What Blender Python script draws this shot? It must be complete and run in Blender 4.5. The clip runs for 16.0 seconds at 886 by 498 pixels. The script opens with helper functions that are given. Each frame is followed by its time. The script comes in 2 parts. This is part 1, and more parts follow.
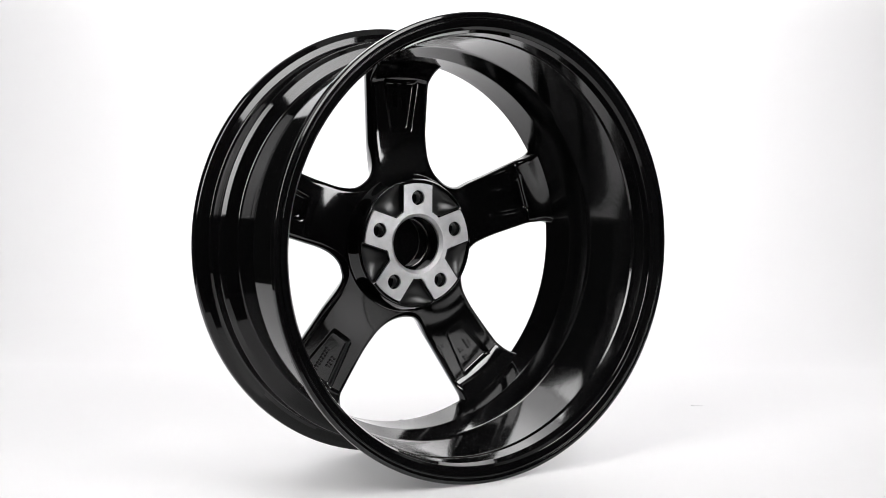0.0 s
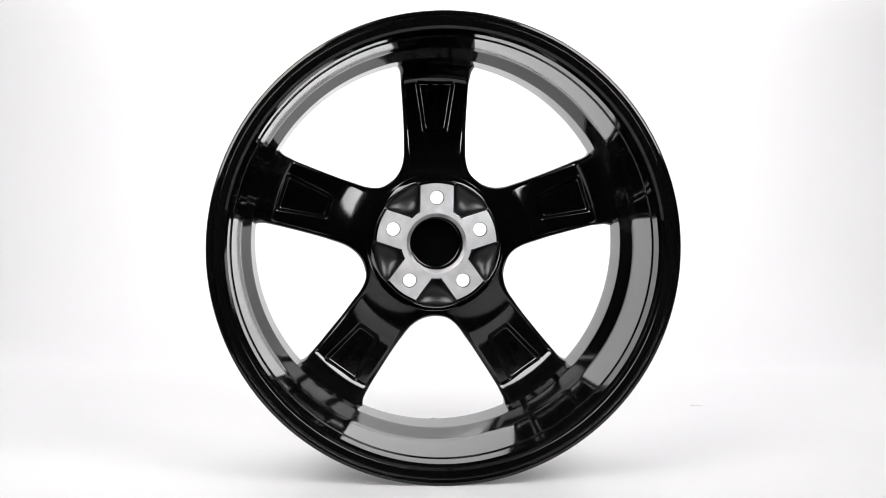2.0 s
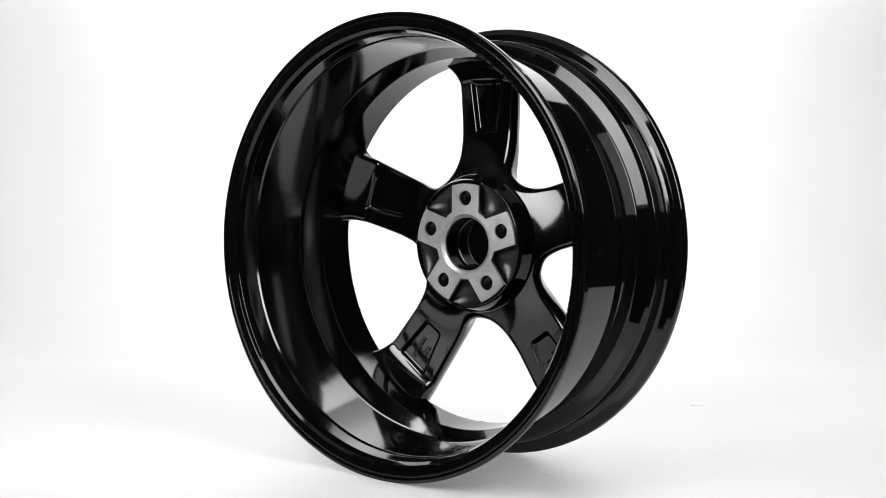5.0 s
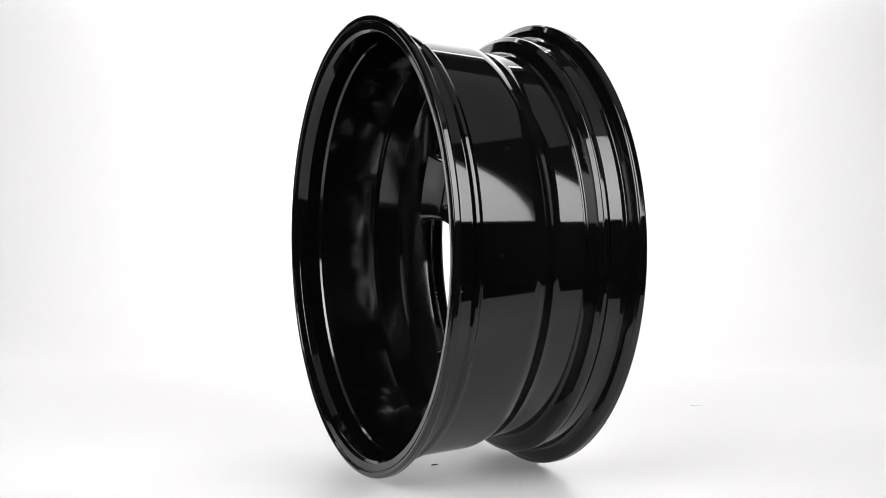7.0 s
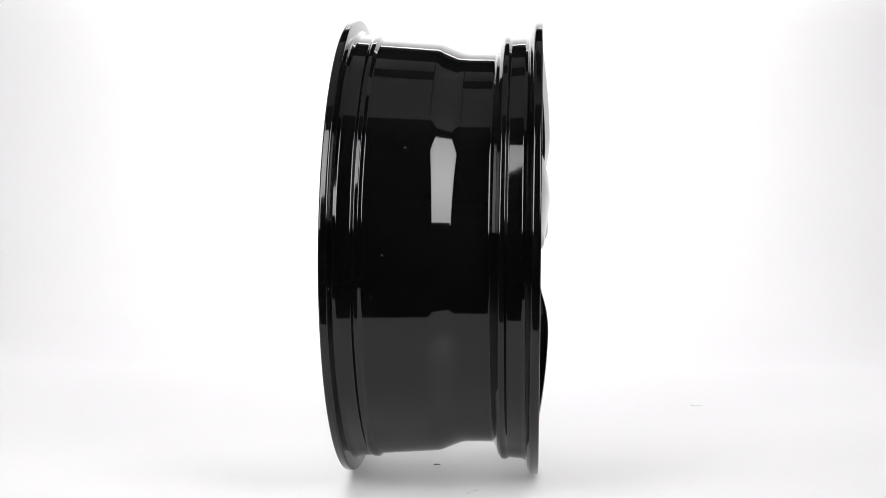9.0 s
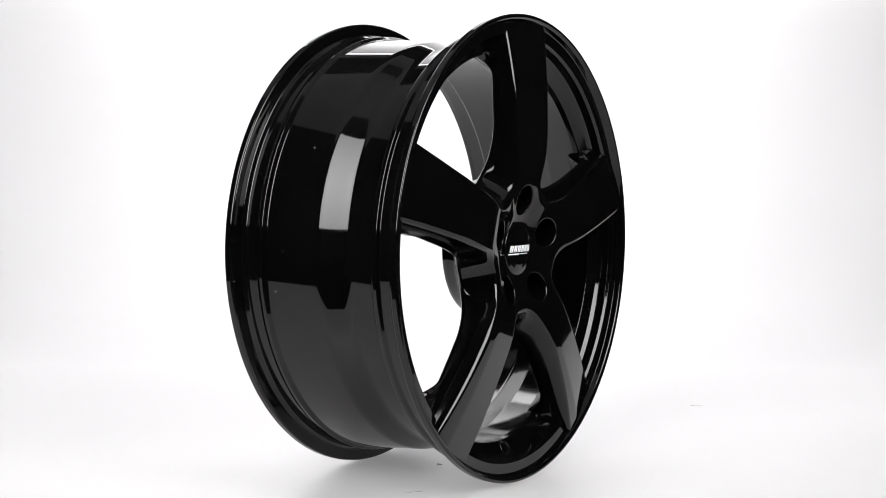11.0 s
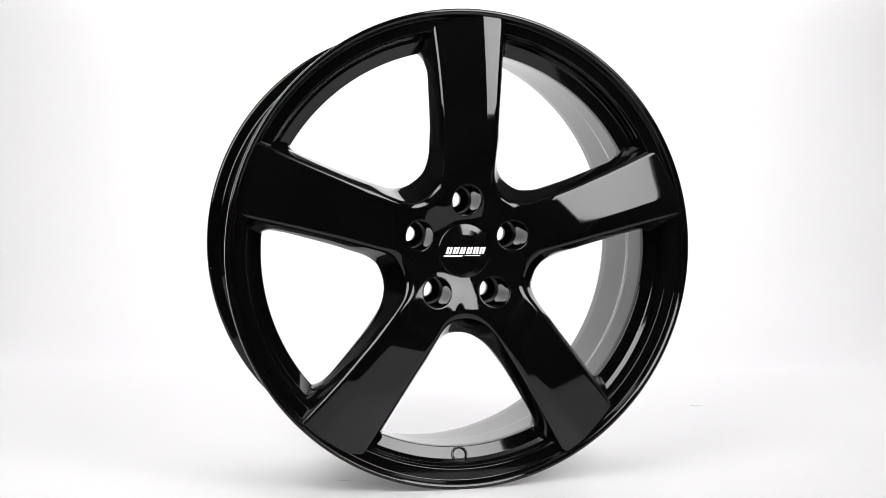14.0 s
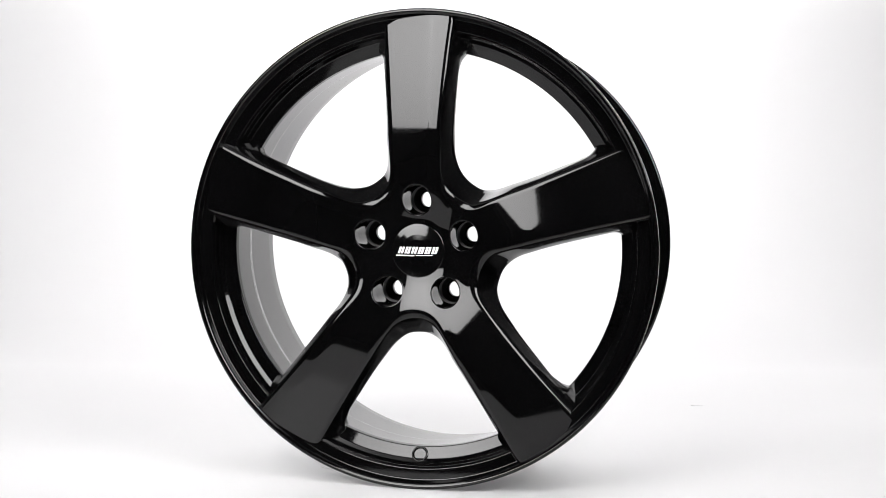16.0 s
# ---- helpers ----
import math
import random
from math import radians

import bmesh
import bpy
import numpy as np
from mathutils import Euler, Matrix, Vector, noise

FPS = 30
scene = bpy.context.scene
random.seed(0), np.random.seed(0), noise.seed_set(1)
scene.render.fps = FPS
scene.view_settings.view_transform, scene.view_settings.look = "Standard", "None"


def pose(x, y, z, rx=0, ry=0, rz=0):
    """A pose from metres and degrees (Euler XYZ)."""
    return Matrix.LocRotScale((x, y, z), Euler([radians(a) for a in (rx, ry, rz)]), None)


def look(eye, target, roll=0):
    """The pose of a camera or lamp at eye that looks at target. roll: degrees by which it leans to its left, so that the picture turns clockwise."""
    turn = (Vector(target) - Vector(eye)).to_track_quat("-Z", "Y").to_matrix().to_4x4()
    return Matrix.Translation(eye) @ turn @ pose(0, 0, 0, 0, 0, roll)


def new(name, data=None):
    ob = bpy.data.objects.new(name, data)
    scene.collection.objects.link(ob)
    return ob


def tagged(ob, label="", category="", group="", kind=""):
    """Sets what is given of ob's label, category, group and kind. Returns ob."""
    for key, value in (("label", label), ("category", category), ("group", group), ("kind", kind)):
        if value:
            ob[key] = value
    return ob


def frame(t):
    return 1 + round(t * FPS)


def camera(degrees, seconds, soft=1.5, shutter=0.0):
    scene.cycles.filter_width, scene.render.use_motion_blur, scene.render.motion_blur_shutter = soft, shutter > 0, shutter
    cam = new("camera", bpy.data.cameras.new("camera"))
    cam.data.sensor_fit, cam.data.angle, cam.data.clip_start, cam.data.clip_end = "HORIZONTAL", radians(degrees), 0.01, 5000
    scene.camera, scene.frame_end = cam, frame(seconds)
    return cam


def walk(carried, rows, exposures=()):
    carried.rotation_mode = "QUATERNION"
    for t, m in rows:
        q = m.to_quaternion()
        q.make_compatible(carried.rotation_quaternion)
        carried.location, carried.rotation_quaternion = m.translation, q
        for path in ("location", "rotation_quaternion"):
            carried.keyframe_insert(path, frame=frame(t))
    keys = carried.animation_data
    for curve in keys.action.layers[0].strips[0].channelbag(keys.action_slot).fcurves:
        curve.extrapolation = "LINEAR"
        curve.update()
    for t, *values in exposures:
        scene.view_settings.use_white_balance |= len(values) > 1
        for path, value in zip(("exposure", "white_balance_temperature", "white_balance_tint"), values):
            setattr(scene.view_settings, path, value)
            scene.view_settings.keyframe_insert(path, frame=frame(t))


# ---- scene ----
# ---- camera: stands still on a tripod before the table ----
EYE = (0.0, -1.5404, 0.3474)
AIM = (0.0038, 0.0, 0.2602)
cam = camera(37.58, 16.0, soft=0.65)
walk(cam, [(0, look(EYE, AIM, 0.4)), (16, look(EYE, AIM, 0.4))], exposures=[(0, 0.0), (16, 0.0)])

# ---- light: sweep with added glow, two softboxes before it, one lamp panel over its back ----
SWEEP_GLOW = 0.235
BACK_GLOW = 1.40
SOFTBOX_GLOW = 10.4
OVERHEAD_GLOW = 5.4
world = bpy.data.worlds.new("dark_studio")
world.use_nodes = True
world.node_tree.nodes["Background"].inputs[0].default_value = (0.01, 0.01, 0.011, 1)
world.node_tree.nodes["Background"].inputs[1].default_value = 0.3
scene.world = world


# ---- materials ----
def material(name):
    m = bpy.data.materials.new(name)
    m.use_nodes = True
    return m, m.node_tree.nodes, m.node_tree.links, m.node_tree.nodes["Principled BSDF"]


def textured(name, dark, light, scale, rough=(0.4, 0.6), metal=0.0, bump=0.05, bump_scale=200.0, bump_dist=0.001, ior=1.5):
    """A painted or plain surface with variation at two scales."""
    m, n, l, b = material(name)
    co = n.new("ShaderNodeTexCoord")
    big = n.new("ShaderNodeTexNoise")
    big.inputs["Scale"].default_value, big.inputs["Detail"].default_value = scale, 6
    fine = n.new("ShaderNodeTexNoise")
    fine.inputs["Scale"].default_value, fine.inputs["Detail"].default_value = bump_scale, 3
    ramp = n.new("ShaderNodeValToRGB")
    ramp.color_ramp.elements[0].position, ramp.color_ramp.elements[1].position = 0.3, 0.7
    ramp.color_ramp.elements[0].color, ramp.color_ramp.elements[1].color = (*dark, 1), (*light, 1)
    span = n.new("ShaderNodeMapRange")
    span.inputs["To Min"].default_value, span.inputs["To Max"].default_value = rough
    bp = n.new("ShaderNodeBump")
    bp.inputs["Strength"].default_value, bp.inputs["Distance"].default_value = bump, bump_dist
    for t in (big, fine):
        l.new(co.outputs["Object"], t.inputs["Vector"])
    l.new(big.outputs["Fac"], ramp.inputs["Fac"])
    l.new(ramp.outputs["Color"], b.inputs["Base Color"])
    l.new(big.outputs["Fac"], span.inputs["Value"])
    l.new(span.outputs["Result"], b.inputs["Roughness"])
    l.new(fine.outputs["Fac"], bp.inputs["Height"])
    l.new(bp.outputs["Normal"], b.inputs["Normal"])
    b.inputs["Metallic"].default_value = metal
    b.inputs["IOR"].default_value = ior
    return m


GLOSS_BLACK = textured("gloss_black_paint", (0.0012, 0.0012, 0.0013), (0.0022, 0.0022, 0.0023), 9, (0.035, 0.06), bump=0.02, bump_scale=260, bump_dist=0.0003, ior=1.43)
INNER_BLACK = textured("inner_black_paint", (0.0012, 0.0012, 0.0013), (0.0022, 0.0022, 0.0023), 14, (0.06, 0.11), bump=0.08, bump_scale=120, bump_dist=0.0004, ior=1.6)
CAP_BLACK = textured("satin_black_cap", (0.0015, 0.0015, 0.0016), (0.0025, 0.0025, 0.0026), 40, (0.06, 0.09), bump=0.01, bump_scale=900, bump_dist=0.0003, ior=1.5)
SATIN_BLACK = textured("satin_black_paint", (0.0020, 0.0020, 0.0021), (0.0035, 0.0035, 0.0036), 30, (0.30, 0.42), bump=0.05, bump_scale=900, bump_dist=0.0003)
BARE = textured("machined_aluminium", (0.44, 0.44, 0.445), (0.56, 0.56, 0.565), 70, (0.44, 0.54), metal=1.0, bump=0.05, bump_scale=1500, bump_dist=0.0002)


def turning_marks(m):
    """Fine rings that the lathe left round the axle."""
    n, l = m.node_tree.nodes, m.node_tree.links
    wave, co, bp = n.new("ShaderNodeTexWave"), n.new("ShaderNodeTexCoord"), n.new("ShaderNodeBump")
    wave.wave_type, wave.rings_direction = "RINGS", "X"
    wave.inputs["Scale"].default_value, wave.inputs["Distortion"].default_value, wave.inputs["Detail"].default_value = 520.0, 1.2, 3.0
    bp.inputs["Strength"].default_value, bp.inputs["Distance"].default_value = 0.25, 0.0002
    l.new(co.outputs["Object"], wave.inputs["Vector"])
    l.new(wave.outputs["Fac"], bp.inputs["Height"])
    old = [k for k in n if k.type == "BUMP" and k != bp][0]
    l.new(old.outputs["Normal"], bp.inputs["Normal"])
    l.new(bp.outputs["Normal"], n["Principled BSDF"].inputs["Normal"])


turning_marks(BARE)
WHITE_PRINT = textured("white_print", (0.75, 0.75, 0.75), (0.82, 0.82, 0.82), 300, (0.4, 0.5))
DUST = textured("pale_dust", (0.6, 0.6, 0.58), (0.7, 0.7, 0.68), 300, (0.8, 0.9))
DARK_WALL = textured("dark_studio_paint", (0.010, 0.010, 0.010), (0.016, 0.016, 0.016), 1.2, (0.8, 0.95), bump=0.1, bump_scale=80)
DARK_FLOOR = textured("dark_studio_floor", (0.012, 0.012, 0.012), (0.02, 0.02, 0.02), 2.0, (0.7, 0.9), bump=0.1, bump_scale=60)
METAL_DARK = textured("black_powder_coat", (0.02, 0.02, 0.02), (0.03, 0.03, 0.03), 30, (0.5, 0.6))
PANEL_WHITE = textured("grey_foam_board", (0.42, 0.42, 0.42), (0.46, 0.46, 0.46), 3, (0.8, 0.9))
SMUDGE = textured("grey_smudge", (0.25, 0.24, 0.23), (0.35, 0.34, 0.33), 200, (0.6, 0.8))


def sweep_white():
    """White acrylic; an added glow in the material brightens it towards the back."""
    m = textured("white_acrylic_sweep", (0.475, 0.47, 0.475), (0.50, 0.495, 0.50), 1.3, (0.30, 0.42), bump=0.03, bump_scale=400, bump_dist=0.0005)
    n, l = m.node_tree.nodes, m.node_tree.links
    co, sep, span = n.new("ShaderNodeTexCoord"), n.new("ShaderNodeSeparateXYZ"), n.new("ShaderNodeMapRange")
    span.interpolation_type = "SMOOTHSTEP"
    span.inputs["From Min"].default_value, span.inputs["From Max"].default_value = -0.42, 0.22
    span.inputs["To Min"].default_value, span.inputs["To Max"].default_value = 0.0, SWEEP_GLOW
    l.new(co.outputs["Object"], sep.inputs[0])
    lean = n.new("ShaderNodeMath")                  # more of the added glow on the left, to even out the table
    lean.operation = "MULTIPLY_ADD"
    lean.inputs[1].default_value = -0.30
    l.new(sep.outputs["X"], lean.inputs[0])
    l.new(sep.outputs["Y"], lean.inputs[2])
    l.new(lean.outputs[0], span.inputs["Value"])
    rise = n.new("ShaderNodeMapRange")              # extra glow high on the upright back, added to brighten reflections
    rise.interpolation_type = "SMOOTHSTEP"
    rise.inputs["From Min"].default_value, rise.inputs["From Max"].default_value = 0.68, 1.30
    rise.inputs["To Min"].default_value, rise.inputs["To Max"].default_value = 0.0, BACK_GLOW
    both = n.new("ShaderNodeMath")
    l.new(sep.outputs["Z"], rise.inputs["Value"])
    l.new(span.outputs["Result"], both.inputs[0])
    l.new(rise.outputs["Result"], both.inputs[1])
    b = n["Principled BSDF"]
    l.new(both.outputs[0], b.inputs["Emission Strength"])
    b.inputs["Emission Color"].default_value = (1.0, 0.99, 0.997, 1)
    return m


GLOWING_SWEEP = sweep_white()


def softbox_cloth(name, glow):
    """White cloth, brightest before the lamp behind it and a little dimmer towards its edges."""
    m, n, l, b = material(name)
    co, mp, gr, span = n.new("ShaderNodeTexCoord"), n.new("ShaderNodeMapping"), n.new("ShaderNodeTexGradient"), n.new("ShaderNodeMapRange")
    gr.gradient_type = "SPHERICAL"
    mp.inputs["Scale"].default_value = (1.25, 1.0, 0.95)
    mp.inputs["Location"].default_value = (0, 0, 0.12)
    span.inputs["To Min"].default_value, span.inputs["To Max"].default_value = glow * 0.62, glow * 1.3
    l.new(co.outputs["Object"], mp.inputs["Vector"])
    l.new(mp.outputs["Vector"], gr.inputs["Vector"])
    l.new(gr.outputs["Fac"], span.inputs["Value"])
    l.new(span.outputs["Result"], b.inputs["Emission Strength"])
    b.inputs["Base Color"].default_value = (0.8, 0.8, 0.8, 1)
    b.inputs["Roughness"].default_value = 0.8
    b.inputs["Emission Color"].default_value = (1.0, 0.99, 0.99, 1)
    return m


DIFFUSER = softbox_cloth("softbox_diffuser", SOFTBOX_GLOW)
PANEL_DIFFUSER = softbox_cloth("panel_diffuser", OVERHEAD_GLOW)


# ---- mesh helpers ----
def part(name, bm, mat, parent=None, label="", smooth=None):
    """Links a bmesh as one mesh object, under its thing if one is given. smooth: degrees below which edges are smooth."""
    me = bpy.data.meshes.new(name)
    if smooth is not None:
        for f in bm.faces:
            f.smooth = True
        for e in bm.edges:
            if len(e.link_faces) == 2 and e.calc_face_angle(0) > radians(smooth):
                e.smooth = False
    bm.to_mesh(me)
    bm.free()
    me.materials.append(mat)
    ob = new(name, me)
    ob.parent = parent
    return tagged(ob, label)


def box(bm, x0, x1, y0, y1, z0, z1, bevel=0.0, m=None):
    g = bmesh.ops.create_cube(bm, size=1.0)
    vs = g["verts"]
    for v in vs:
        v.co = Vector(((x0 + x1) / 2 + v.co.x * (x1 - x0), (y0 + y1) / 2 + v.co.y * (y1 - y0), (z0 + z1) / 2 + v.co.z * (z1 - z0)))
    if m:
        bmesh.ops.transform(bm, matrix=m, verts=vs)
    if bevel:
        bmesh.ops.bevel(bm, geom=list({e for v in vs for e in v.link_edges}), offset=bevel, segments=2, affect="EDGES")
    return bm


def rounded(points, closed=True, steps=6):
    """Rounds the corners of a profile of (a, b, radius); gives places and tangents."""
    out = []
    n = len(points)
    for i in range(n):
        p = np.array(points[i][:2])
        if not closed and i in (0, n - 1):
            q = np.array(points[1 if i == 0 else n - 2][:2])
            t = (q - p) if i == 0 else (p - q)
            out.append((p, t / np.linalg.norm(t)))
            continue
        a, b = np.array(points[i - 1][:2]), np.array(points[(i + 1) % n][:2])
        d0, d1 = p - a, b - p
        l0, l1 = np.linalg.norm(d0), np.linalg.norm(d1)
        d0, d1 = d0 / l0, d1 / l1
        turn = math.atan2(d0[0] * d1[1] - d0[1] * d1[0], float(d0 @ d1))
        cut = min(points[i][2] * abs(math.tan(turn / 2)), 0.46 * l0, 0.46 * l1)
        for k in range(steps + 1):
            s = k / steps
            place = (1 - s) ** 2 * (p - d0 * cut) + 2 * s * (1 - s) * p + s * s * (p + d1 * cut)
            t = (1 - s) * d0 + s * d1
            out.append((place, t / np.linalg.norm(t)))
    return out


def lathe(name, profile, mat, parent, label="", segments=288, closed=True, steps=6):
    """Turns a profile (u along the axle, r from it) round the axle, which is the local x axis, with exact normals."""
    pr = rounded(profile, closed, steps)
    n = len(pr)
    verts, normals, faces = [], [], []
    for j in range(segments):
        a = 2 * math.pi * j / segments
        c, s = math.cos(a), math.sin(a)
        for (u, r), (tu, tr) in pr:
            verts.append((u, r * c, r * s))
            normals.append((-tr, tu * c, tu * s))
    for j in range(segments):
        k = (j + 1) % segments
        for i in range(n if closed else n - 1):
            i2 = (i + 1) % n
            faces.append((j * n + i, k * n + i, k * n + i2, j * n + i2))
    me = bpy.data.meshes.new(name)
    me.from_pydata(verts, [], faces)
    me.materials.append(mat)
    me.polygons.foreach_set("use_smooth", [True] * len(me.polygons))
    me.normals_split_custom_set_from_vertices(normals)
    ob = new(name, me)
    ob.parent = parent
    return tagged(ob, label)


# ---- the wheel's cast spoke, as a distance field over (across, outward, along the axle) ----
CREASE = 0.0165
S72, C72 = math.sin(radians(72)), math.cos(radians(72))


def smax(a, b, k):
    h = np.clip(0.5 + 0.5 * (a - b) / k, 0, 1)
    return b + (a - b) * h + k * h * (1 - h)


def step(a, b, x):
    t = np.clip((x - a) / (b - a), 0, 1)
    return t * t * (3 - 2 * t)


def fillet(a, b, R):
    """Two outlines joined by a round inner corner."""
    g, h = np.maximum(R - a, 0), np.maximum(R - b, 0)
    return np.maximum(R, np.minimum(a, b)) - np.sqrt(g * g + h * h)


def spoke_field(x, y, z):
    ax, r = np.sqrt(x * x + 1e-10), np.sqrt(x * x + y * y)
    side = y * S72 - ax * C72                      # distance from the neighbouring spoke's line
    flare = 0.006 * np.clip((r - 0.211) / 0.0145, 0, 1) ** 2 * np.clip((0.092 - z) / 0.012, 0, 1)
    w = 0.0387 + 0.0064 * np.clip((y - 0.13) / 0.092, 0, 1.3) ** 1.4 + flare
    d1, d2, R = ax - w, side - w, 0.0565
    plan = fillet(d1, d2, R)
    # front: a crest near the hub, falling gently to the lip
    # the face leans eight degrees to one side; past a soft crease a narrow facet lies level with the lip
    lean = -0.14 * 0.0015 * np.logaddexp(0, (CREASE - x) / 0.0015)
    own = step(0.0, 0.030, side - ax)
    line_out = 0.1198 - 0.018 * (y - 0.12) - 0.575 * (y - 0.12) ** 2 + lean * own - 0.14 * CREASE * (1 - own)
    part_way = step(0.0, 0.050, side - ax)
    line_in = 0.0965 + 0.36 * (r * (1 - part_way) + np.sqrt(y * y + 0.25 * x * x) * part_way - 0.032)
    zf = -smax(-line_out, -line_in, 0.014)
    zf = smax(zf, 0.0950 + 0 * y, 0.005)
    zf = smax(zf, 0.1095 - 3.0 * (0.2598 - r), 0.0016)  # runs up to the rim's lip
    # flanks: slope out from the face's edge to the widest line at the back; widest in the valleys between spokes
    c = 0.0087 + 0.0020 * np.clip((0.16 - y) / 0.07, 0, 1)
    near = step(0.135, 0.085, r)
    deep = 0.026 + 0.016 * near
    s = np.clip((z - (zf - deep)) / deep, 0, 1.3) ** (1.6 - 0.45 * near)
    flank = plan + s * (c + fillet(d1, d2, 0.036) - plan) + 0.0015 * np.clip((0.086 - z) / 0.044, 0, 1)
    f = smax(flank, z - zf, 0.0044 + 0.003 * step(0.10, 0.07, r))
    # back
    zb = 0.0425 + 0.0195 * step(0.0765, 0.086, r) + 0.0205 * (1 - (1 - np.clip((r - 0.080) / 0.068, 0, 1)) ** 2) - 0.030 * step(0.198, 0.234, r)
    f = smax(f, zb - z, 0.0075)
    # shallow tapered recess in the spoke's back
    hw = 0.0146 + 0.0092 * (y - 0.137) / 0.06
    trap = smax(smax(ax - hw, 0.137 - y, 0.004), y - 0.200, 0.004)
    f = smax(f, -smax(trap + 0.8 * (z - zb), z - (zb + 0.0045), 0.0015), 0.0016)
    # hollow pockets between the bolt pads
    pocket = smax(smax(0.0212 - ax, 0.0212 - side, 0.003), smax(0.0437 - r, r - 0.0770, 0.003), 0.005)
    dish = smax(smax(0.0212 - ax, 0.0212 - side, 0.012), smax(0.0437 - r, r - 0.0770, 0.014), 0.014)
    bowl = 0.0424 + 0.016 * (1 - np.exp(np.minimum(dish - 0.004, 0) / 0.007))
    f = smax(f, -smax(pocket, 0.7 * (z - bowl), 0.0015), 0.0016)
    # centre bore
    f = smax(f, -smax(r - 0.0325 - np.clip(0.0445 - z, 0, 0.004), z - 0.0680, 0.004), 0.0008)
    # bolt hole: through hole, cone seat, wide counterbore
    rho = np.sqrt(x * x + (y - 0.056) ** 2 + 1e-12)
    rh = 0.0083 + 0.0067 * step(0.049, 0.058, z) + 0.0012 * np.clip((z - 0.06) / 0.035, 0, 1)
    f = smax(f, rh - rho, 0.0016)
    # stays inside the rim's outer skin
    rl = np.interp(z, [0.060, 0.066, 0.076, 0.0935, 0.0990], [0.2262, 0.2275, 0.2420, 0.2440, 0.2600])
    return np.maximum(f, r - rl)


def field_mesh(fn, lo, hi, h):
    """Meshes the zero surface of a field over a box (surface nets), and draws the points onto it."""
    axes = [np.linspace(a, b, int(round((b - a) / h)) + 1) for a, b in zip(lo, hi)]
    X, Y, Z = np.meshgrid(*axes, indexing="ij")
    V = fn(X, Y, Z)
    neg = V < 0
    sh = tuple(k - 1 for k in V.shape)
    corner = [(i, j, k) for i in (0, 1) for j in (0, 1) for k in (0, 1)]

    def cut(A, o):
        return A[o[0]:o[0] + sh[0], o[1]:o[1] + sh[1], o[2]:o[2] + sh[2]]

    count = sum(cut(neg, o).astype(np.int8) for o in corner)
    live = (count > 0) & (count < 8)
    idx = np.argwhere(live)
    number = np.full(sh, -1, np.int64)
    number[live] = np.arange(len(idx))
    pos, hits = np.zeros((len(idx), 3)), np.zeros(len(idx))
    for o in corner:
        for d in range(3):
            if o[d]:
                continue
            o2 = tuple(o[k] + (k == d) for k in range(3))
            a = V[idx[:, 0] + o[0], idx[:, 1] + o[1], idx[:, 2] + o[2]]
            b = V[idx[:, 0] + o2[0], idx[:, 1] + o2[1], idx[:, 2] + o2[2]]
            m = (a < 0) != (b < 0)
            t = a[m] / (a[m] - b[m])
            p = np.tile(np.array(o, float), (m.sum(), 1))
            p[:, d] += t
            pos[m] += p
            hits[m] += 1
    pos = (pos / hits[:, None] + idx) * h + np.array([a[0] for a in axes])
    faces = []
    for d in range(3):
        e, f = [(1, 2), (2, 0), (0, 1)][d]
        a = neg[tuple(slice(0, -1) if k == d else slice(1, -1) for k in range(3))]
        b = neg[tuple(slice(1, None) if k == d else slice(1, -1) for k in range(3))]
        at = np.argwhere(a != b)
        flip = a[a != b]
        at = at + np.array([0 if k == d else 1 for k in range(3)])
        quad = []
        for de, df in ((-1, -1), (0, -1), (0, 0), (-1, 0)):
            c = at.copy()
            c[:, e] += de
            c[:, f] += df
            quad.append(number[c[:, 0], c[:, 1], c[:, 2]])
        quad = np.stack(quad, 1)
        quad[~flip] = quad[~flip][:, ::-1]
        faces.append(quad)
    return pos, np.concatenate(faces)


def gradient(fn, p, e=1.5e-4):
    g = np.zeros_like(p)
    for d in range(3):
        q0, q1 = p.copy(), p.copy()
        q0[:, d] -= e
        q1[:, d] += e
        g[:, d] = (fn(*q1.T) - fn(*q0.T)) / (2 * e)
    return g


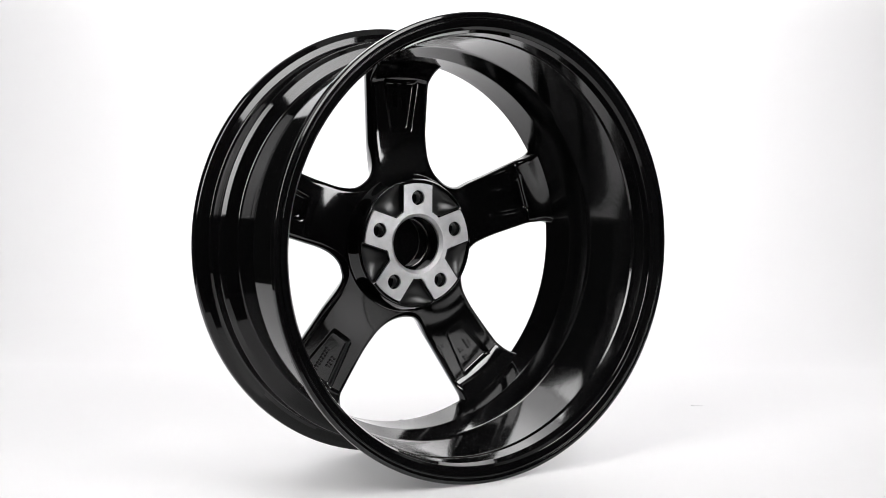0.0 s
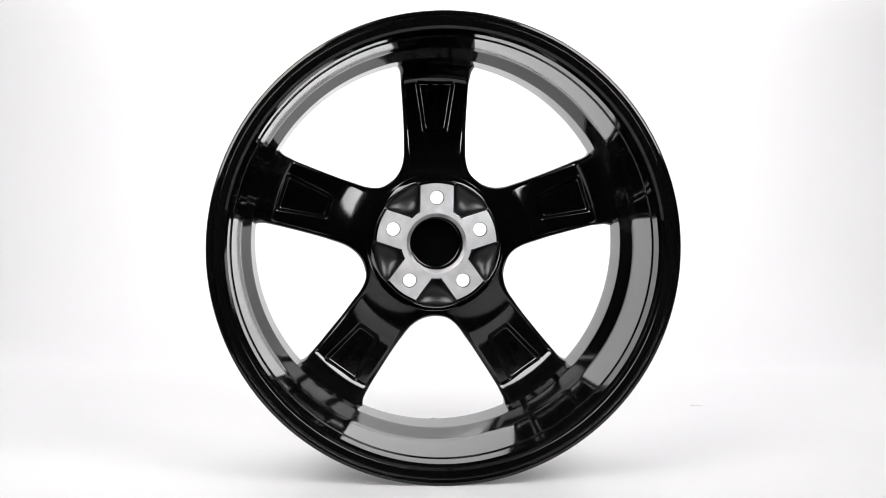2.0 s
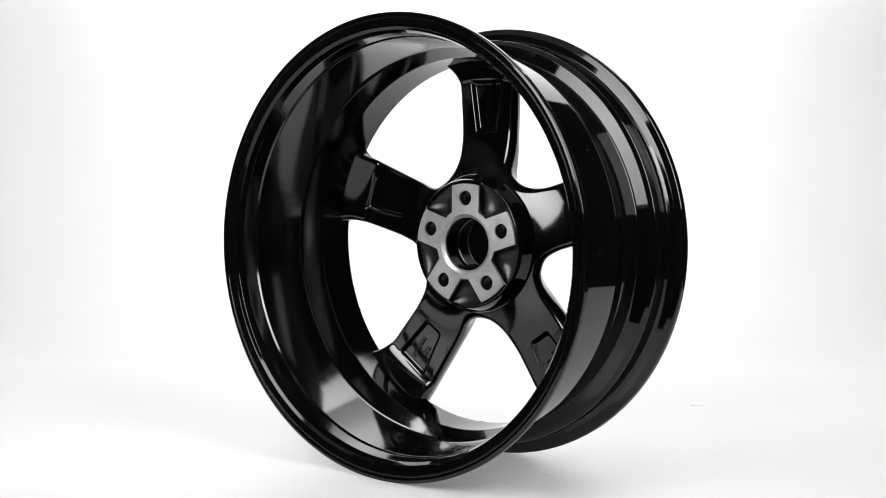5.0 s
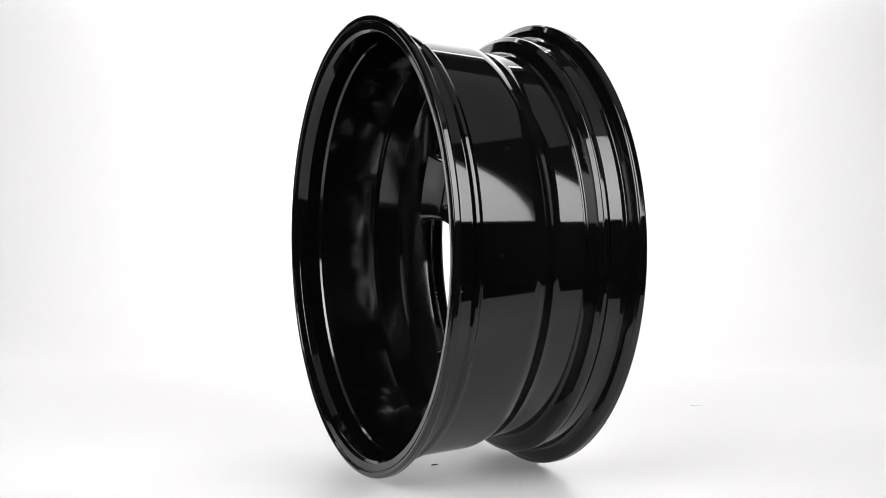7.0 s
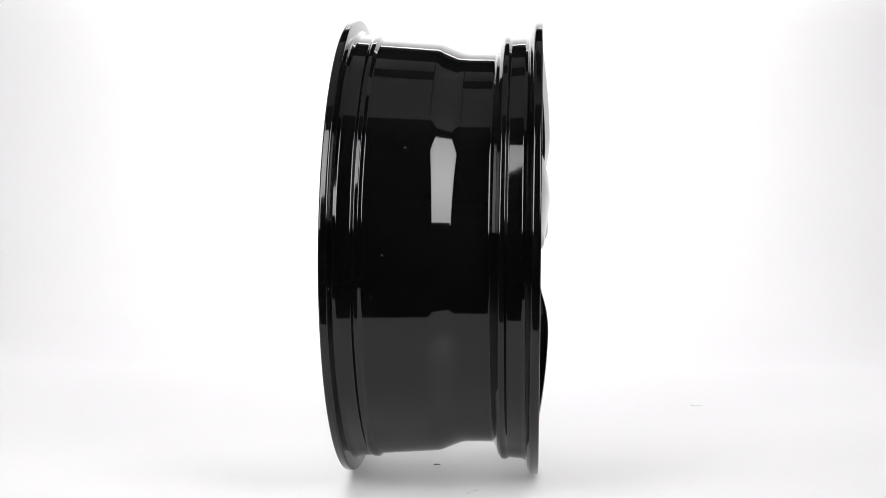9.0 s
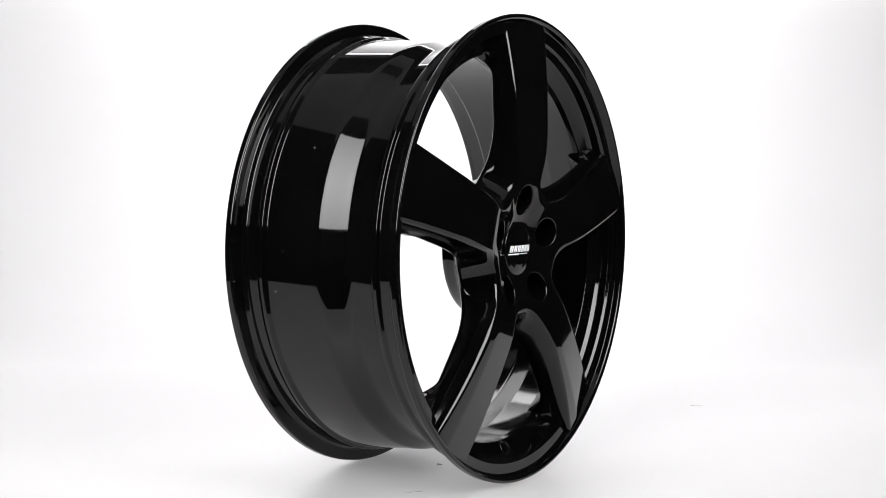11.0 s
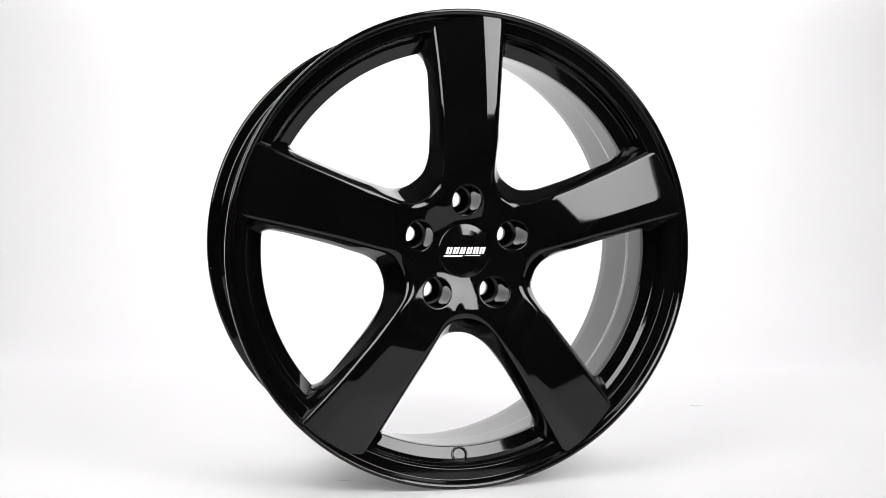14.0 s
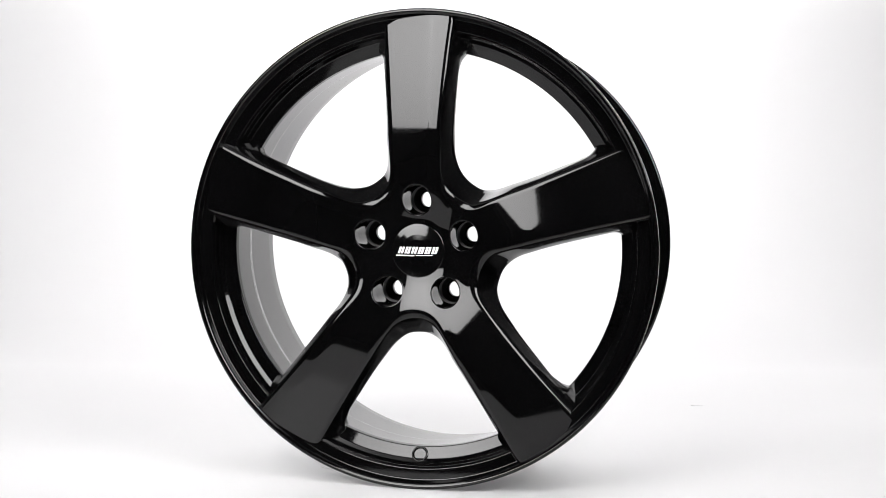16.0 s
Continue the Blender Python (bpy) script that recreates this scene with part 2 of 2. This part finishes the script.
def spoke_mesh():
    pos, faces = field_mesh(spoke_field, (-0.0707, -0.0033, 0.0360), (0.0706, 0.2640, 0.1251), 0.0009)
    for _ in range(3):
        g = gradient(spoke_field, pos)
        move = spoke_field(*pos.T)[:, None] * g / np.maximum((g * g).sum(1), 0.25)[:, None]
        pos -= np.clip(move, -0.0006, 0.0006)
    me = bpy.data.meshes.new("spoke")
    me.from_pydata([(z, x, y) for x, y, z in pos], [], [tuple(f) for f in faces.tolist()])
    bm = bmesh.new()
    bm.from_mesh(me)
    # the sector of one spoke: cut along the lines half way to its neighbours
    for s in (1, -1):
        n = Vector((0, s * math.cos(radians(36)), -math.sin(radians(36))))
        bmesh.ops.bisect_plane(bm, geom=bm.verts[:] + bm.edges[:] + bm.faces[:], dist=1e-6, plane_co=(0, 0, 0), plane_no=n, clear_outer=True)
    bm.to_mesh(me)
    bm.free()
    p = np.array([(v.co.y, v.co.z, v.co.x) for v in me.vertices])
    g = gradient(spoke_field, p)
    edge = np.abs(np.abs(np.arctan2(p[:, 0], p[:, 1])) - radians(36)) < 1e-4
    for s in (1, -1):                               # along the cut the surface runs on unbroken
        m = edge & (p[:, 0] * s > 0)
        n = np.array((s * math.cos(radians(36)), -math.sin(radians(36)), 0))
        g[m] -= (g[m] @ n)[:, None] * n
    g /= np.maximum(np.linalg.norm(g, axis=1), 1e-9)[:, None]
    me.polygons.foreach_set("use_smooth", [True] * len(me.polygons))
    me.normals_split_custom_set_from_vertices([(c, a, b) for a, b, c in g.tolist()])
    me.materials.append(GLOSS_BLACK)
    me.materials.append(SATIN_BLACK)
    me.materials.append(INNER_BLACK)
    for p in me.polygons:                           # hollows at the hub's back stayed duller in the paint shop
        u, l, v = p.center
        rr = math.hypot(l, v)
        if 0.0433 < u < 0.070 and 0.0400 < rr < 0.0765 and math.hypot(l, v - 0.056) > 0.0105:
            p.material_index = 1
        elif rr > 0.072 and p.normal.x < -0.35:     # the back keeps more of the cast skin
            p.material_index = 2
    return me


# ---- the set ----
def sweep_profile():
    pts = [(-0.52, 0.0)]
    pts += [(y, 0.0) for y in (-0.3, 0.0, 0.4, 0.8)]
    for k in range(1, 13):
        a = math.pi / 2 * k / 12
        pts.append((0.8 + 0.7 * math.sin(a), 0.7 - 0.7 * math.cos(a)))
    pts += [(1.5, 1.2), (1.5, 1.9)]
    return pts


def studio():
    # seamless white sweep: table top, curve and upright back in one sheet
    run = sweep_profile()
    bm = bmesh.new()
    xs = np.linspace(-1.12, 1.12, 13)
    sheets = []
    for drop in (0.0, 0.006):
        sheets.append([[bm.verts.new((x, y + (drop if z > 0.69 else drop * z), z - (drop if z < 0.69 else 0))) for x in xs] for y, z in run])
    top, low = sheets
    for a, b, c, d in zip(top, top[1:], low, low[1:]):
        for i in range(12):
            bm.faces.new((a[i], a[i + 1], b[i + 1], b[i]))
            bm.faces.new((c[i + 1], c[i], d[i], d[i + 1]))
    for i in range(12):
        bm.faces.new((top[0][i + 1], top[0][i], low[0][i], low[0][i + 1]))
    ob = part("backdrop", bm, GLOWING_SWEEP, None, "seamless white studio sweep, table top and upright back, with added glow", smooth=40)
    tagged(ob, category="backdrop", kind="structure")
    # dark room round the set; the table top is at height 0
    for name, b, mat in (("floor", (-3.2, 3.2, -4.0, 3.0, -0.90, -0.80), DARK_FLOOR), ("ceiling", (-3.2, 3.2, -4.0, 3.0, 2.3, 2.4), DARK_WALL),
                         ("wall_north", (-3.2, 3.2, 3.0, 3.1, -0.8, 2.3), DARK_WALL), ("wall_south", (-3.2, 3.2, -4.1, -4.0, -0.8, 2.3), DARK_WALL),
                         ("wall_east", (3.2, 3.3, -4.0, 3.0, -0.8, 2.3), DARK_WALL), ("wall_west", (-3.3, -3.2, -4.0, 3.0, -0.8, 2.3), DARK_WALL)):
        ob = part(name, box(bmesh.new(), *b), mat)
        tagged(ob, "matt black painted studio surface", "wall", kind="structure")


def softbox(m, w, h):
    base = new("softbox")
    ring = ((-1, -1), (1, -1), (1, 0), (1, 1), (-1, 1), (-1, 0))
    bm = bmesh.new()
    sheets = []
    for o in (0.0, 0.004):
        sheets.append(([bm.verts.new((x * (0.08 + o), -0.35 - o, z * (0.08 + o))) for x, z in ring], [bm.verts.new((x * (w + o), 0.0, z * (h + o))) for x, z in ring]))
    (b0, f0), (b1, f1) = sheets
    bm.faces.new(b0)
    bm.faces.new(b1[::-1])
    for i in range(6):
        j = (i + 1) % 6
        bm.faces.new((b0[j], b0[i], f0[i], f0[j]))
        bm.faces.new((b1[i], b1[j], f1[j], f1[i]))
        bm.faces.new((f0[i], f1[i], f1[j], f0[j]))
    part("shell", bm, METAL_DARK, base)
    bm = bmesh.new()
    cloth = [[bm.verts.new((x * (w - 0.004), y, z * (h - 0.004))) for x, z in ring] for y in (-0.012, -0.020)]
    bm.faces.new(cloth[0][::-1])
    bm.faces.new(cloth[1])
    for i in range(6):
        bm.faces.new((cloth[0][i], cloth[0][(i + 1) % 6], cloth[1][(i + 1) % 6], cloth[1][i]))
    bmesh.ops.recalc_face_normals(bm, faces=bm.faces[:])
    part("diffuser", bm, DIFFUSER, base, "bright white cloth diffuser")
    base.matrix_basis = m
    # stand: pole from the studio floor, held behind the lamp head
    bm = bmesh.new()
    p = m @ Vector((0, -0.37, 0))
    q = m.inverted()
    g = bmesh.ops.create_cone(bm, segments=16, radius1=0.016, radius2=0.012, depth=p.z + 0.8, cap_ends=True)
    bmesh.ops.translate(bm, verts=g["verts"], vec=(p.x, p.y, (p.z - 0.8) / 2))
    box(bm, p.x - 0.25, p.x + 0.25, p.y - 0.02, p.y + 0.02, -0.8, -0.785)
    box(bm, p.x - 0.02, p.x + 0.02, p.y - 0.25, p.y + 0.25, -0.8, -0.785)
    bmesh.ops.transform(bm, matrix=q, verts=bm.verts[:])
    part("stand", bm, METAL_DARK, base, "black lamp stand with a crossed foot")
    return tagged(base, "large upright studio softbox on a stand, switched on", "softbox", "softboxes beside the table")


def overhead_panel():
    bm = box(bmesh.new(), -1.0, 1.0, -0.50, 0.50, 1.45, 1.47, 0.003)
    return tagged(part("overhead_panel", bm, PANEL_WHITE), "matt grey reflector board hung over the table", "reflector board")


studio()
for x, y, z, turn, w, h in ((0.86, -0.98, 1.135, 44.5, 0.40, 0.58), (-0.83, -1.30, 1.29, -37, 0.52, 0.82)):
    softbox(pose(x, y, z, -25, 0, turn), w, h)
overhead_panel()


def lamp_panel():
    base = new("lamp_panel")
    frame_bm = bmesh.new()
    for b in ((-0.92, 0.92, -0.33, -0.30), (-0.92, 0.92, 0.30, 0.33), (-0.92, -0.89, -0.30, 0.30), (0.89, 0.92, -0.30, 0.30)):
        box(frame_bm, *b, -0.03, 0.03)
    part("housing", frame_bm, METAL_DARK, base)
    part("back_plate", box(bmesh.new(), -0.89, 0.89, -0.30, 0.30, 0.015, 0.028), METAL_DARK, base)
    part("diffuser", box(bmesh.new(), -0.888, 0.888, -0.298, 0.298, -0.018, -0.010), PANEL_DIFFUSER, base, "bright white diffuser")
    for x in (-0.7, 0.7):
        bm = bmesh.new()
        bmesh.ops.create_cone(bm, segments=12, radius1=0.01, radius2=0.01, depth=1.2, cap_ends=True)
        ob = part("hanger", bm, METAL_DARK, base)
        ob.matrix_basis = pose(0, 0, 0, -35) @ Matrix.Translation((x, 0, 0.60))
    base.matrix_basis = pose(0, 0.95, 1.38, 35)
    return tagged(base, "long white lamp panel hung over the backdrop, switched on", "lamp")


lamp_panel()


def boom_arm():
    base = new("boom_arm")
    part("arm", box(bmesh.new(), 0.10, 0.13, -0.45, 0.48, 1.418, 1.448, 0.003), METAL_DARK, base)
    part("bracket", box(bmesh.new(), -0.10, 0.13, 0.10, 0.24, 1.405, 1.449, 0.004), METAL_DARK, base)
    return tagged(base, "black metal boom arm fixed under the board", "boom arm")


boom_arm()

# ---- the wheel: stands upright on both flanges and turns with the table ----
OFFSET, RADIUS = 0.0091, 0.2641
wheel = tagged(new("wheel_rim"), "gloss black five-spoke alloy wheel standing upright without tyre", "wheel rim")
AXLE = Matrix.Translation((OFFSET, 0, RADIUS))

RIM = [(-0.1106, 0.2605, .002), (-0.1097, 0.2643, .003), (-0.1012, 0.2643, .004), (-0.1002, 0.2580, .003), (-0.0990, 0.2505, .003), (-0.0950, 0.2474, .003),
       (-0.0810, 0.2462, .003), (-0.0775, 0.2478, .002), (-0.0735, 0.2478, .002), (-0.0695, 0.2442, .003), (-0.0030, 0.2393, .030),
       (0.0230, 0.2286, .030), (0.0590, 0.2282, .004), (0.0645, 0.2430, .004), (0.0685, 0.2478, .003), (0.0735, 0.2478, .002),
       (0.0768, 0.2455, .002), (0.0915, 0.2468, .003), (0.0955, 0.2490, .003), (0.0975, 0.2570, .003), (0.1012, 0.2643, .004),
       (0.1095, 0.2643, .003), (0.1106, 0.2612, .005), (0.1082, 0.2580, .005), (0.1015, 0.2554, .002), (0.1003, 0.2432, .0015), (0.0970, 0.2408, .002),
       (0.0880, 0.2390, .003), (0.0835, 0.2350, .005), (0.0766, 0.2224, .002), (0.0690, 0.2222, .003), (0.0280, 0.2242, .012),
       (-0.0010, 0.2345, .030), (-0.0760, 0.2388, .003), (-0.0790, 0.2404, .002), (-0.0960, 0.2420, .004), (-0.1045, 0.2446, .003),
       (-0.1078, 0.2478, .002), (-0.1094, 0.2556, .0005), (-0.1083, 0.2562, .0005), (-0.1084, 0.2576, .0005), (-0.1099, 0.2582, .0005)]
rim = lathe("rim", RIM, GLOSS_BLACK, wheel, "gloss black drop-centre rim barrel with two flanges")
rim.matrix_basis = AXLE
rim.data.materials.append(INNER_BLACK)
for f in rim.data.polygons:                         # the barrel's inside is sprayed thinner than the rest
    if f.center.x < 0.068 and f.center.x > -0.100 and f.normal.y * f.center.y + f.normal.z * f.center.z < 0:
        f.material_index = 1

mesh = spoke_mesh()
for k in range(5):
    ob = new("spoke", mesh)
    ob.parent = wheel
    ob.matrix_basis = AXLE @ pose(0, 0, 0, 72 * k)


def bolt_face():
    """Machined mounting face: a ring with five pads, holes cut through."""
    bm = bmesh.new()
    loops = []

    def pad(a):
        # outline radius of ring and arms at angle a from an arm's line
        a = abs((a + math.pi / 5) % (2 * math.pi / 5) - math.pi / 5)
        arm = 0.0202 / max(math.sin(a), 1e-6)
        return max(0.0430, min(0.0735, arm))

    loops.append([(pad(a) * math.sin(a), pad(a) * math.cos(a)) for a in np.linspace(0, 2 * math.pi, 721)[:-1]])
    loops.append([(0.0368 * math.sin(a), 0.0368 * math.cos(a)) for a in np.linspace(0, 2 * math.pi, 97)[:-1]])
    for k in range(5):
        c, s = 0.056 * math.cos(radians(72 * k)), 0.056 * math.sin(radians(72 * k))
        loops.append([(s + 0.0090 * math.sin(a), c + 0.0090 * math.cos(a)) for a in np.linspace(0, 2 * math.pi, 41)[:-1]])
    edges = []
    for lp in loops:
        vs = [bm.verts.new((0.0402, x, y)) for x, y in lp]
        edges += [bm.edges.new((vs[i], vs[(i + 1) % len(vs)])) for i in range(len(vs))]
    bmesh.ops.triangle_fill(bm, use_beauty=True, edges=edges, normal=(-1, 0, 0))
    g = bmesh.ops.extrude_face_region(bm, geom=bm.faces[:])
    bmesh.ops.translate(bm, verts=[v for v in g["geom"] if isinstance(v, bmesh.types.BMVert)], vec=(0.0035, 0, 0))
    bmesh.ops.recalc_face_normals(bm, faces=bm.faces[:])
    ob = part("mounting_face", bm, BARE, wheel, "bare machined aluminium mounting face with five bolt holes")
    ob.matrix_basis = AXLE


bolt_face()
ob = lathe("bore_chamfer", [(0.0406, 0.0372, .0002), (0.0440, 0.0340, .001), (0.0470, 0.0334, .001), (0.0470, 0.0323, .001), (0.0440, 0.0326, .001), (0.0402, 0.0369, .0002)], BARE, wheel, "bare aluminium chamfer of the centre bore", 96)
ob.matrix_basis = AXLE


def dome(r):
    return 0.1002 - 3.6 * r * r


cap = lathe("centre_cap", [(0.0920, 0.0000, .001), (0.0920, 0.0308, .001), (0.0955, 0.0308, .001)] + [(dome(r), r, .002) for r in (0.0296, 0.024, 0.018, 0.012, 0.006, 0.0)], CAP_BLACK, wheel, "domed black centre cap with a white printed mark", 128, closed=False)
cap.matrix_basis = AXLE


def cap_mark():
    """The printed mark, as plain slanted bars."""
    bm = bmesh.new()
    slant = 0.35

    def bar(x0, x1, y0, y1):
        n = max(1, int((x1 - x0) / 0.002))
        rows = []
        for y in (y0, (y0 + y1) / 2, y1):
            rows.append([])
            for i in range(n + 1):
                x = x0 + (x1 - x0) * i / n + slant * y
                rows[-1].append(bm.verts.new((dome(math.hypot(x, y)) + 0.00012, x, y)))
        for a, b in zip(rows, rows[1:]):
            for i in range(n):
                bm.faces.new((a[i], a[i + 1], b[i + 1], b[i]))

    x = -0.0215
    for k in range(6):
        bar(x, x + 0.0027, -0.0033, 0.0042)
        bar(x + 0.0034, x + 0.0061, -0.0033, 0.0042)
        x += 0.0076
    bar(-0.0225, -0.0015, -0.0063, -0.0047)
    bar(0.0005, 0.0190, -0.0056, -0.0049)
    g = bmesh.ops.extrude_face_region(bm, geom=bm.faces[:])
    bmesh.ops.translate(bm, verts=[v for v in g["geom"] if isinstance(v, bmesh.types.BMVert)], vec=(0.0002, 0, 0))
    bmesh.ops.recalc_face_normals(bm, faces=bm.faces[:])
    part("printed_mark", bm, WHITE_PRINT, cap, "white printed slanted mark")


cap_mark()


# ---- small cast and worn details ----
def lettering(rng, parent, columns):
    """Raised casting marks in a spoke's recess, too small to read."""
    bm = bmesh.new()
    for x0, y0, count, tall in columns:
        y = y0
        for _ in range(count):
            w = rng.uniform(0.0024, 0.0036)
            if rng.random() > 0.12:
                box(bm, 0.0846, 0.0880, x0 - tall / 2, x0 - tall / 2 + 0.0018, y, y + w)
                box(bm, 0.0846, 0.0880, x0 - tall / 2, x0 + tall / 2, y, y + 0.0017)
                if rng.random() > 0.4:
                    box(bm, 0.0846, 0.0880, x0 + tall / 2 - 0.0018, x0 + tall / 2, y, y + w)
            y += w + 0.0010
    bmesh.ops.bevel(bm, geom=bm.edges[:], offset=0.0007, segments=2, affect="EDGES")
    part("cast_lettering", bm, GLOSS_BLACK, parent)


spokes = [o for o in wheel.children if o.name.startswith("spoke")]
rng = random.Random(5)
SETS = [[(0.0060, 0.167, 8, 0.0056), (-0.0070, 0.160, 10, 0.0056)], [(0.0055, 0.163, 8, 0.0050), (-0.0060, 0.163, 8, 0.0050)],
        [(0.0060, 0.160, 5, 0.0064), (-0.0070, 0.166, 6, 0.0056)], [(0.0080, 0.165, 4, 0.0064), (-0.0050, 0.160, 8, 0.0056)],
        [(0.0055, 0.165, 7, 0.0050), (-0.0065, 0.162, 7, 0.0050)]]
for ob, cols in zip(spokes, SETS):
    lettering(rng, ob, cols)


def on_cone(angle, s):
    """A pose on the rim's inner slope: x out of the surface, y along the turn, z up the slope."""
    up = Vector((0.0069, 0.0, 0.0126)).normalized()
    u, r = 0.0766 + up.x * s, 0.2224 + up.z * s
    out = Vector((up.z, 0, -up.x))
    m = Matrix((out, Vector((0, 1, 0)), up)).transposed().to_4x4()
    m.translation = Vector((u, 0, r))
    return pose(0, 0, 0, angle - 90) @ m


def rim_lettering(start, end, s, tall, gaps):
    bm = bmesh.new()
    a, k = start, 0
    while a > end:
        if k not in gaps:
            m = on_cone(a, s)
            w = rng.uniform(0.0030, 0.0040)
            box(bm, -0.0006, 0.0020, -w / 2, -w / 2 + 0.0016, -tall / 2, tall / 2, m=m)
            box(bm, -0.0006, 0.0020, -w / 2, w / 2, tall / 2 - 0.0016, tall / 2, m=m)
            if rng.random() > 0.4:
                box(bm, -0.0006, 0.0020, -w / 2, w / 2, -tall / 2, -tall / 2 + 0.0016, m=m)
        a -= 1.35
        k += 1
    bmesh.ops.bevel(bm, geom=bm.edges[:], offset=0.0008, segments=3, affect="EDGES")
    part("rim_lettering", bm, GLOSS_BLACK, rim, "raised cast marks, too small to read")


rim_lettering(-10.5, -25.5, 0.0052, 0.0052, (4, 9, 10))
rim_lettering(-11.5, -24.5, 0.0118, 0.0042, (3, 7))
rim_lettering(200.0, 195.0, 0.0070, 0.0052, ())


def valve_hole():
    m = on_cone(-90, 0.0096)
    ob = lathe("valve_hole", [(0.0004, 0.0070, .0004), (-0.0012, 0.0064, .0004), (-0.0012, 0.0094, .0004), (0.0012, 0.0094, .0008), (0.0020, 0.0080, .0008)][::-1], GLOSS_BLACK, rim, "raised round collar of the valve hole", 48)
    ob.matrix_basis = m
    # dull black disc in the collar stands in for the open hole's darkness
    ob = lathe("valve_dark_disc", [(-0.0010, 0.0000, .0004), (0.0002, 0.0072, .0004), (-0.0012, 0.0074, .0004), (-0.0020, 0.0000, .0004)][::-1], SATIN_BLACK, rim, "", 48)
    ob.matrix_basis = m


valve_hole()


def specks():
    """Dust on the barrel."""
    for u, l, v, size in ((-0.029, -0.2144, 0.1113, 0.0007), (-0.0484, -0.2428, 0.0030, 0.0005), (-0.060, -0.2405, -0.0400, 0.0004), (-0.1000, -0.2600, -0.0300, 0.0005), (0.010, -0.225, 0.060, 0.0004)):
        r = (0.2442 - 0.0049 * (u + 0.0695) / 0.0665) if -0.07 < u < 0 else math.hypot(l, v)
        f = r / math.hypot(l, v)
        bm = bmesh.new()
        bmesh.ops.create_icosphere(bm, subdivisions=1, radius=size)
        ob = part("dust_speck", bm, DUST, rim, "tiny pale speck of dust")
        ob.matrix_basis = Matrix.Translation((u, l * f, v * f))


specks()


def fibre(name, pts, r, mat, label):
    bm = bmesh.new()
    rows = []
    for i, p in enumerate(pts):
        rows.append([bm.verts.new((p[0] + r * math.cos(a), p[1] + r * math.sin(a) * 0.6, p[2] + r * (1 + math.sin(a)))) for a in (0, 1.57, 3.14, 4.71)])
    for a, b in zip(rows, rows[1:]):
        for i in range(4):
            bm.faces.new((a[i], a[(i + 1) % 4], b[(i + 1) % 4], b[i]))
    bm.faces.new(rows[0])
    bm.faces.new(rows[-1][::-1])
    bmesh.ops.recalc_face_normals(bm, faces=bm.faces[:])
    return tagged(part(name, bm, mat), label, "lint")


# lint on the turning table top, given for the time when the wheel is side-on
lint = fibre("lint_fibre", [(0.046, -0.132, 0), (0.050, -0.126, 0), (0.052, -0.118, 0), (0.058, -0.112, 0)], 0.00014, SMUDGE, "short grey fibre lying on the white table")
crumb = fibre("lint_crumb", [(-0.006, 0.006, 0), (-0.003, 0.007, 0), (0.001, 0.006, 0)], 0.0007, SMUDGE, "dark crumb lying on the white table under the wheel")

fibre("lint_fibre", [(0.384, 0.424, 0), (0.390, 0.421, 0), (0.397, 0.423, 0), (0.402, 0.420, 0)], 0.0002, SMUDGE, "pale grey fibre lying on the white table")

# ---- what moves: the wheel turns with the table, steadily ----
def motions():
    turn = [122.61 - 14.11 * t / 2 for t in range(33)]
    walk(wheel, [(t / 2, pose(0, 0, 0, 0, 0, turn[t])) for t in range(33)])
    for ob in (lint, crumb):
        walk(ob, [(t / 2, pose(0, 0, 0, 0, 0, turn[t] - 2.5)) for t in range(33)])


motions()
